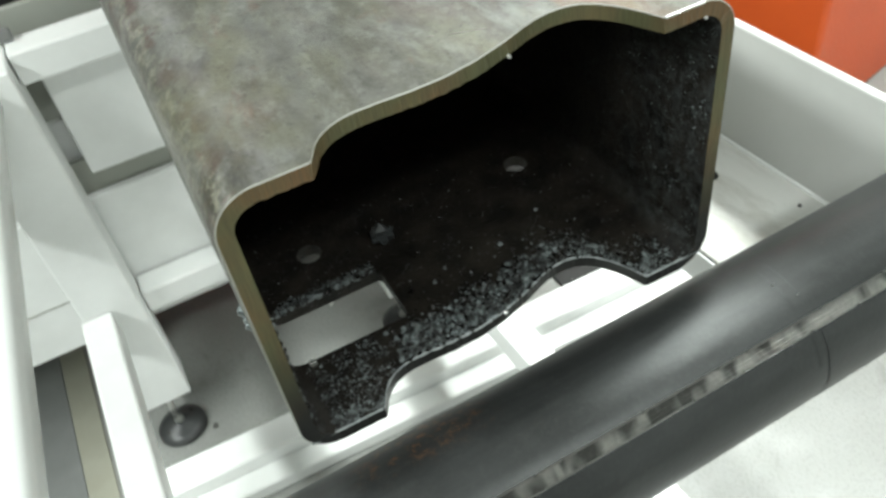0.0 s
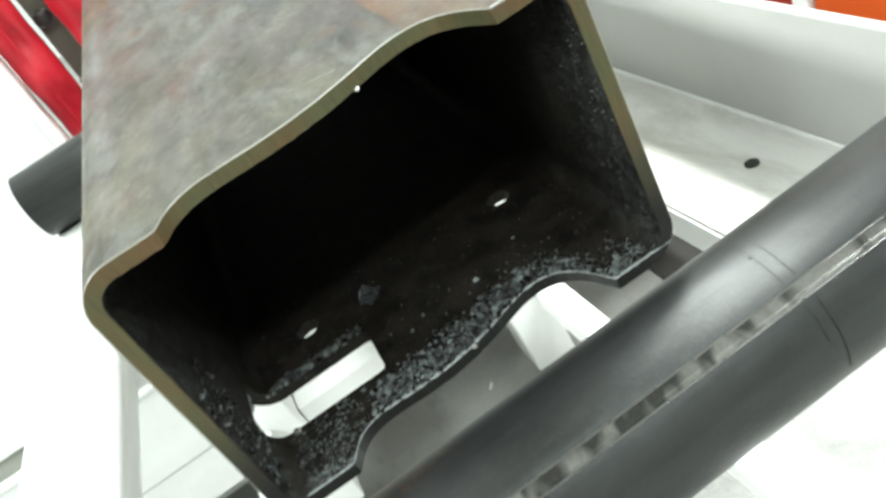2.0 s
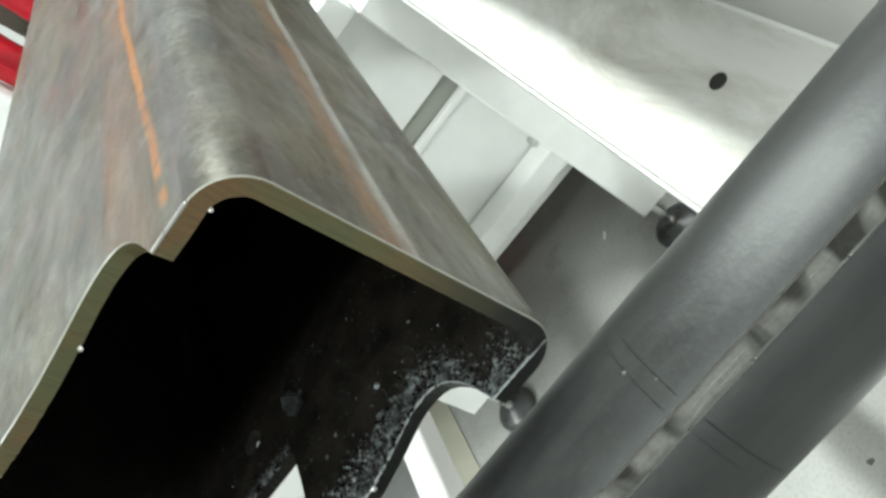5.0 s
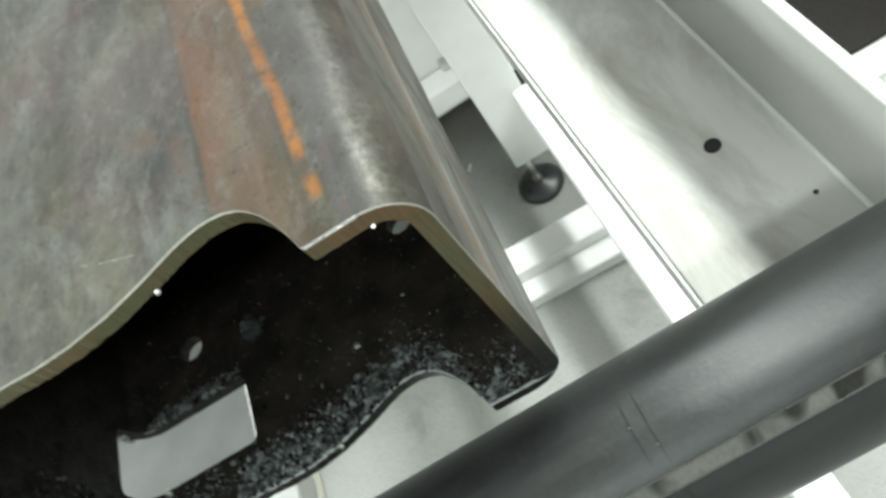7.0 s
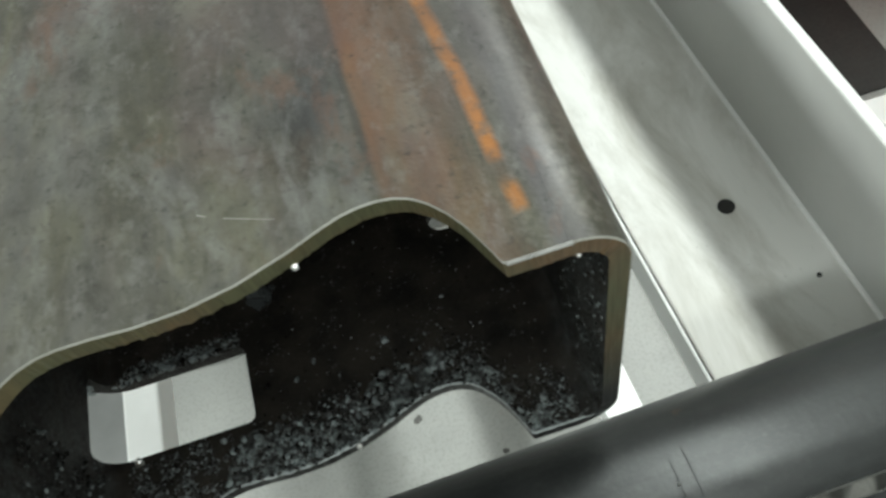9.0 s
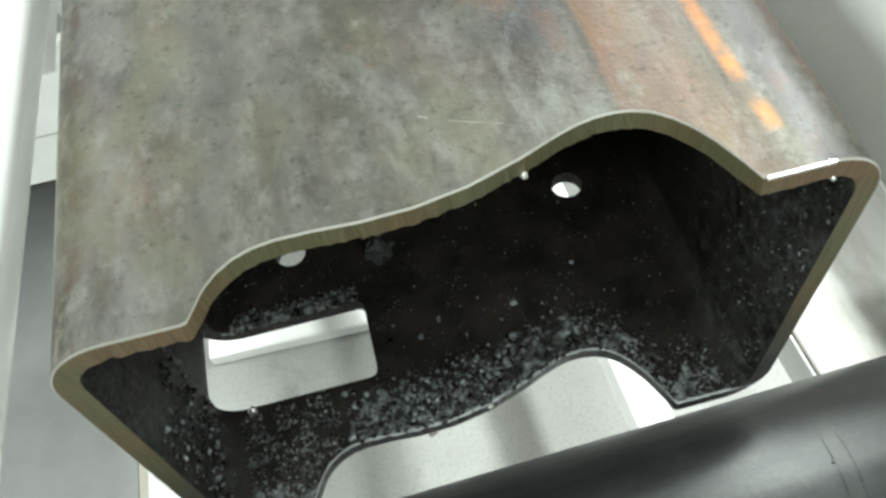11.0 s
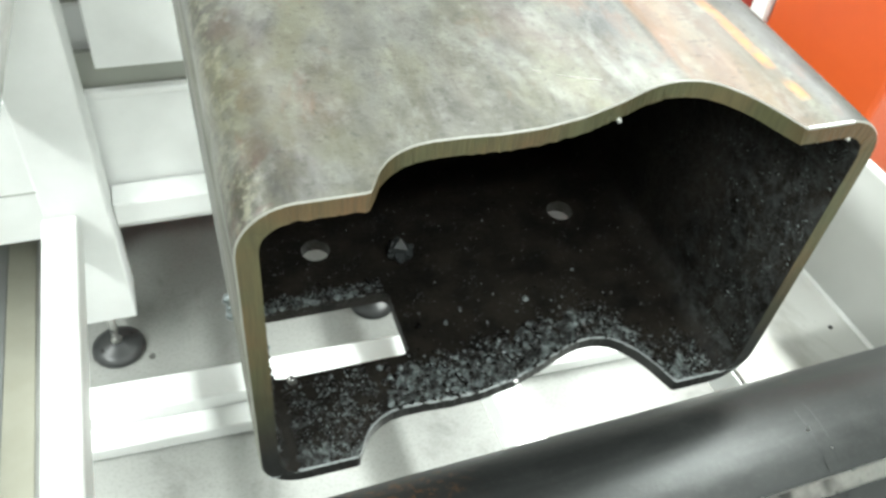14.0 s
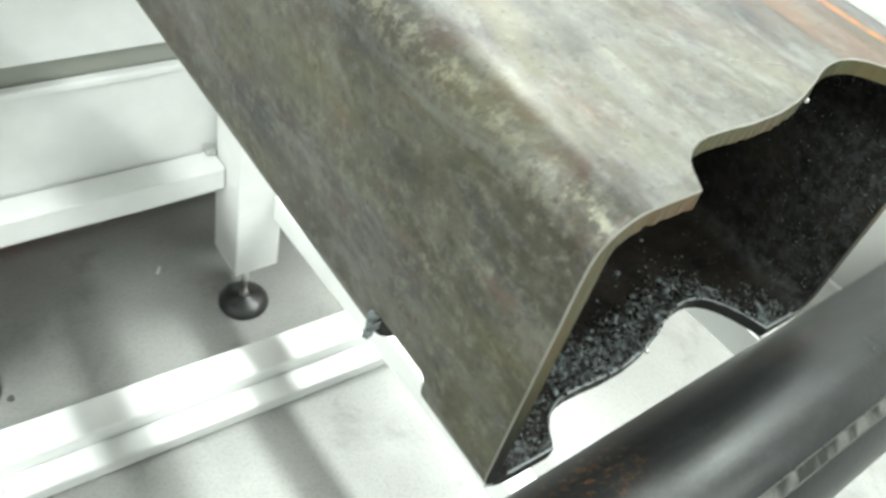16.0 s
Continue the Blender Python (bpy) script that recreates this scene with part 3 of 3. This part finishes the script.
def pipe(name, r, wall, x0, x1, seg=96):
    bm = bmesh.new()
    rows = []
    for x, rr in ((x0, r - wall), (x0, r), (x1, r), (x1, r - wall)):
        rows.append([bm.verts.new((x, rr * math.cos(2 * math.pi * k / seg), rr * math.sin(2 * math.pi * k / seg))) for k in range(seg)])
    for a, b in zip(rows, rows[1:] + rows[:1]):
        for k in range(seg):
            bm.faces.new((a[k], b[k], b[(k + 1) % seg], a[(k + 1) % seg]))
    bmesh.ops.recalc_face_normals(bm, faces=list(bm.faces))
    return bm


front_pipe = thing("round_pipe", "dark round steel pipe with a shiny weld seam", "pipe", at=(0, -0.0433, 0.798))
front_pipe.matrix_world = pose(0, -0.0433, 0.798, 0, 0, math.degrees(math.atan(0.0246)))
part("pipe_wall", pipe("p", 0.0498, 0.004, -0.75, 0.8), DARK, front_pipe, smooth=True)


def strip(r, a0, a1, x0, x1, seg=6, parts=1):
    """A strip on the pipe's skin between two angles from the top towards the viewer's side."""
    bm = bmesh.new()
    rows = [[bm.verts.new((x0 + (x1 - x0) * i / parts, -r * math.sin(radians(a0 + (a1 - a0) * k / seg)), r * math.cos(radians(a0 + (a1 - a0) * k / seg)))) for k in range(seg + 1)] for i in range(parts + 1)]
    for p, q in zip(rows, rows[1:]):
        for k in range(seg):
            bm.faces.new((p[k], p[k + 1], q[k + 1], q[k]))
    bmesh.ops.solidify(bm, geom=list(bm.faces), thickness=-0.0003)
    return bm


seam = part("weld_seam", strip(0.0500, 34.6, 43.6, -0.74, 0.79, 8), SEAM, front_pipe, "bare shiny weld seam", True)
part("seam_border", strip(0.0502, 33.6, 34.8, -0.74, 0.79, 2), ZINC, seam, "", True)
part("seam_border", strip(0.0502, 43.4, 44.6, -0.74, 0.79, 2), ZINC, seam, "", True)
for x, a0, a1, w in ((0.1445, -10, 31, 0.0004), (0.1525, -14, 31, 0.0005), (0.1525, 46, 105, 0.0008), (0.1455, 46, 74, 0.0004)):
    part("scribed_ring", strip(0.0500, a0, a1, x, x + w, 14), RUBBER, front_pipe, "dark scribed ring line")
for x, y, z, r in ((0.144, -0.004, 0.0497, 0.0012), (0.152, -0.016, 0.0471, 0.0007)):
    part("weld_bead", pebbles([(x, y, z, r)], 9, 1.0), ZINC, front_pipe, "bright spatter bead")
rear_pipe = thing("round_pipe", "plain dark round steel pipe under the rectangular tube", "pipe", at=(0, 0.978, 0.7874))
part("pipe_wall", pipe("p", 0.0540, 0.004, -0.398, 0.270), DARK, rear_pipe, smooth=True)

# ---------------------------------------------------------------- white channel beside the tube
YAW2 = math.degrees(math.atan(0.055))
channel = thing("steel_channel", "white painted steel channel with a tall outer flange", "channel")
channel.matrix_world = pose(0.328, 0.1, 0.0, 0, 0, YAW2)
part("base_plate", box(-0.117, 0.0, -0.092, 2.2, 0.725, 0.733, 0.0015), PLATE, channel, "soiled white plate")
part("flange", box(0.0, 0.009, -0.092, 2.2, 0.690, 0.848, 0.002), SHADED_PALE, channel)
part("lip", box(-0.120, -0.1175, -0.092, 2.2, 0.700, 0.731, 0.001), WHITE, channel)
part("weld_fillet", turned(lathe([(0.0022, -0.09), (0.0022, 2.2)], 8), pose(-0.0006, 0, 0.7335, -90, 0, 0)), WHITE, channel)
part("plate_hole", turned(lathe([(0.0062, 0.0), (0.0062, 0.0012)], 24), pose(-0.0465, 0.053, 0.7325)), MAT, channel, "dark drilled hole")
part("plate_hole", turned(lathe([(0.0018, 0.0), (0.0018, 0.0012)], 12), pose(-0.0185, -0.020, 0.7325)), MAT, channel, "dark drilled hole")
for x in (-0.108, -0.01):
    part("post", box(x - 0.02, x + 0.02, 2.1, 2.14, 0.0, 0.724, 0.003), WHITE, channel)

white_beam = thing("white_beam", "wide glossy white beam that carries the rear pipe", "beam")
white_beam.matrix_world = pose(-0.323, 0.0, 0.0, 0, 0, -math.degrees(math.atan(0.04)))
part("beam_top", box(-0.125, 0.0, -0.36, 1.06, 0.697, 0.7332, 0.012, 5), GLOSS, white_beam, smooth=True)
for x in (-0.075, -0.025):
    part("post", box(x - 0.018, x + 0.018, 1.0, 1.036, 0.0, 0.699, 0.003), WHITE, white_beam)

# ---------------------------------------------------------------- white rack
rack = thing("display_rack", "white powder-coated steel rack on levelling feet", "rack")
part("upright", box(-0.353, -0.266, 0.77, 0.857, 0.085, 0.745, 0.003), WHITE, rack)
part("upright", box(0.125, 0.205, 0.77, 0.857, 0.085, 0.715, 0.003), WHITE, rack)
part("side_rail", box(-0.357, -0.309, -0.6, 0.768, 0.285, 0.335, 0.004), WHITE, rack)
part("side_rail", turned(box(-0.023, 0.023, -1.1, 0.468, 0.210, 0.262, 0.004), pose(0.2285, 0.3, 0, 0, 0, 2.6)), WHITE, rack)
part("cross_beam", box(-0.264, 0.123, 0.815, 0.864, 0.256, 0.300, 0.003), WHITE, rack)
part("top_rail", box(-0.264, 0.123, 0.815, 0.866, 0.700, 0.745, 0.003), WHITE, rack)
part("lower_panel", box(-1.2, 0.6, 0.868, 0.880, 0.20, 0.460, 0.002), WHITE, rack)
# shade of the panel gap, put into a grey-green strip
part("gap_strip", box(-1.2, 0.6, 0.880, 0.890, 0.455, 0.53), OLIVE, rack, "grey-green shadow gap")
part("gap_lip", box(-1.2, 0.6, 0.862, 0.878, 0.461, 0.474, 0.003), WHITE, rack)
part("upper_panel", box(-0.246, 0.6, 0.866, 0.879, 0.510, 0.698, 0.003), WHITE, rack)
part("side_panel", box(-1.2, -0.37, 0.866, 0.879, 0.510, 0.74, 0.003), WHITE, rack)
part("back_sheet", box(-1.2, 0.6, 0.905, 0.915, 0.21, 0.69, 0.002), WHITE, rack)
# added plate; its grey stands for the shadow below the rear pipe
part("shade_plate", box(-0.29, 0.27, 0.892, 0.904, 0.60, 0.772, 0.002), OLIVE, rack, "added grey-green plate in the shade tone below the rear pipe")
part("clip", box(-0.268, -0.250, 0.850, 0.866, 0.7455, 0.7605, 0.003), GREYPLATE, rack, "small metal panel clip")
# unseen bottom sheet, added to keep lamp light off the floor below
part("added_underside", box(-1.2, 0.6, 0.881, 2.0, 0.20, 0.21), WHITE, rack)
part("clip", box(0.106, 0.122, 0.848, 0.866, 0.301, 0.316, 0.003), ZINC, rack, "small metal panel clip")
part("beam_bracket", box(-0.43, -0.335, 0.62, 0.768, 0.615, 0.698, 0.003), WHITE, rack)
part("panel_seam", box(-1.2, -0.37, 0.8665, 0.8679, 0.300, 0.3018), OLIVE, rack)
for x in (-0.309, 0.147):
    foot = part("levelling_foot", turned(lathe([(0.043, 0.0), (0.0445, 0.003), (0.0435, 0.009), (0.032, 0.016), (0.015, 0.020), (0.012, 0.0225)], 40), pose(x, 0.777, 0)), RUBBER, rack, "black plastic levelling foot", True)
    part("bolt", turned(lathe([(0.006, 0.02), (0.006, 0.10)], 14), pose(x, 0.777, 0)), ZINC, foot, "zinc-plated threaded bolt", True)
    part("nut", turned(lathe([(0.0095, 0.0222), (0.0095, 0.029)], 6), pose(x, 0.777, 0)), ZINC, foot, "zinc-plated nut")
    for dx, dy in ((-0.024, -0.012), (0.022, 0.014)):
        part("fixing_hole", turned(lathe([(0.005, 0.0130), (0.005, 0.0175)], 14), pose(x + dx, 0.777 + dy, 0)), MAT, foot, "dark fixing hole")

# ---------------------------------------------------------------- floor rail, plates
rail = thing("floor_rail", "white stepped steel rail lying on the concrete", "rail")
rail.matrix_world = pose(0, 0.60, 0, 0, 0, -1.75)
part("rail_body", box(-0.36, 1.6, -0.008, 0.052, 0.0, 0.058, 0.004), WHITE, rail)
part("rail_step", box(-0.36, 1.6, -0.050, -0.0085, 0.0, 0.030, 0.004), WHITE, rail)
sheet = thing("floor_sheet", "dark grey steel sheet lying on the floor", "sheet")
part("sheet", box(-1.3, -0.494, -0.6, 1.3, 0.0, 0.004, 0.001), GREYPLATE, sheet)
part("edge_strip", box(-0.4935, -0.444, -0.6, 1.3, 0.0, 0.003, 0.001), STRIP, sheet, "olive-grey edge strip")
mat = thing("rubber_mat", "flat black rubber floor mat", "mat")
part("mat", box(0.45, 0.995, 0.672, 1.6, 0.0, 0.006, 0.002), MAT, mat)

# ---------------------------------------------------------------- things beyond
cabinet = thing("orange_cabinet", "orange-red painted metal cabinet with a white edge post", "cabinet")
cabinet.matrix_world = pose(1.14, 0.76, 0, 0, 0, 14)
part("body", box(0.0, 0.8, 0.0, 0.30, 0.0, 1.0, 0.012, 3), ORANGE, cabinet)
part("edge_post", box(-0.012, 0.028, 0.303, 0.340, 0.0, 1.0, 0.004), WHITE, cabinet, "white edge post")
part("back_part", box(0.0, 0.8, 0.343, 0.9, 0.0, 1.0, 0.012, 3), DARKRED, cabinet, "dark red rear section")
for x0, x1, y in ((-0.314, -0.253, 1.11), (-0.211, -0.10, 1.12)):
    screen = thing("red_panel", "glossy red padded panel standing behind the rack", "panel", "red panels")
    bm = box(x0, x1, y, y + 0.05, 0.0, 1.25, 0.018, 3)
    bmesh.ops.subdivide_edges(bm, edges=[e for e in bm.edges if abs(e.verts[0].co.z - e.verts[1].co.z) > 0.5], cuts=70)
    bmesh.ops.subdivide_edges(bm, edges=[e for e in bm.edges if abs(e.verts[0].co.x - e.verts[1].co.x) > 0.02], cuts=9, use_grid_fill=True)
    for v in bm.verts:
        fold = noise.noise(Vector((v.co.x * 9, 0.0, v.co.z * 7)))
        v.co.x += 0.010 * fold * min(1.0, v.co.z)
        v.co.y += (0.016 * noise.noise(Vector((v.co.x * 30, 4.0, v.co.z * 16))) + 0.010 * abs(noise.noise(Vector((v.co.x * 60, 9.0, v.co.z * 34))))) * min(1.0, v.co.z)
    part("cover", bm, RED, screen, smooth=True)
    part("piping", box(x0 + 0.028, x0 + 0.032, y - 0.003, y - 0.0005, 0.02, 1.23, 0.0008), RED, screen)
post = thing("grey_post", "dark olive metal post with a lighter collar and a black knob", "post")
part("post", box(-0.249, -0.214, 1.175, 1.195, 0.0, 1.25, 0.004), painted("olive_paint", (0.115, 0.13, 0.10), (0.15, 0.165, 0.13), 0.5), post)
part("collar", box(-0.252, -0.211, 1.170, 1.200, 0.835, 0.872, 0.004), OLIVE, post, "lighter grey-green collar")
part("foot_plate", box(-0.254, -0.209, 1.166, 1.204, 0.740, 0.834, 0.003), SHADED_PALE, post, "pale lower plate")
part("knob", turned(lathe([(0.010, 0.0), (0.015, 0.004), (0.015, 0.016), (0.011, 0.02)], 20), pose(-0.2315, 1.174, 0.982, 90, 0, 0)), RUBBER, post, "black plastic knob", True)
partition = thing("white_partition", "white painted partition panel with a proud edge strip", "panel")
part("panel", box(-1.0, -0.338, 1.10, 1.13, 0.0, 1.25, 0.003), WHITE, partition)
part("edge_strip", box(-0.337, -0.318, 1.092, 1.138, 0.0, 1.25, 0.004), WHITE, partition)

# ---------------------------------------------------------------- scratches and small marks
SCRATCH = painted("bright_scratch", (0.33, 0.32, 0.30), (0.24, 0.235, 0.215), 0.25)
STAIN = painted("dark_floor_stain", (0.05, 0.05, 0.047), (0.09, 0.088, 0.08), 0.55)
CHIP = painted("bright_metal_chip", (0.75, 0.75, 0.72), (0.60, 0.60, 0.58), 0.3)


def scratch(xa, ya, xb, yb, wide):
    d = Vector((xb - xa, yb - ya, 0))
    bm = box(-d.length / 2, d.length / 2, -wide / 2, wide / 2, -0.0002, 0.00025, 0.0001, 1)
    for v in bm.verts:
        v.co.y *= 1.0 - 0.7 * abs(2 * v.co.x / d.length) ** 2
    return turned(bm, pose((xa + xb) / 2, (ya + yb) / 2, Z1, rz=math.degrees(math.atan2(d.y, d.x))))


for a in ((0.002, 0.052, 0.019, 0.045, 0.0007), (-0.007, 0.057, -0.004, 0.055, 0.0009)):
    part("scratch", scratch(*a), SCRATCH, steel_tube, "bright bare scratch")


def blot(x, y, r, seed):
    """A thin uneven stain on the floor."""
    bm = bmesh.new()
    rim = [r * (1 + 0.45 * noise.noise(Vector((math.cos(k * 0.393) * 1.3, math.sin(k * 0.393) * 1.3, seed)))) for k in range(16)]
    low = [bm.verts.new((x + q * math.cos(k * 0.393), y + q * math.sin(k * 0.393), 0.0)) for k, q in enumerate(rim)]
    top = [bm.verts.new((x + 0.8 * q * math.cos(k * 0.393), y + 0.8 * q * math.sin(k * 0.393), 0.0012)) for k, q in enumerate(rim)]
    for k in range(16):
        bm.faces.new((low[k], low[(k + 1) % 16], top[(k + 1) % 16], top[k]))
    bm.faces.new(top)
    return bm


hall_floor = bpy.data.objects["floor"]
for i, (x, y, r) in enumerate(((-0.256, 0.746, 0.006), (-0.033, 0.35, 0.007), (0.085, 0.258, 0.005))):
    part("stain", blot(x, y, r, i * 3.7), STAIN, hall_floor, "dark dried spot")
tagged(part("metal_chip", turned(box(-0.009, 0.009, -0.0025, 0.0025, 0.0, 0.002, 0.0007, 2), pose(0.04, 0.907, 0.0, rz=55)), CHIP), "bright metal chip lying on the concrete", "metal chip")
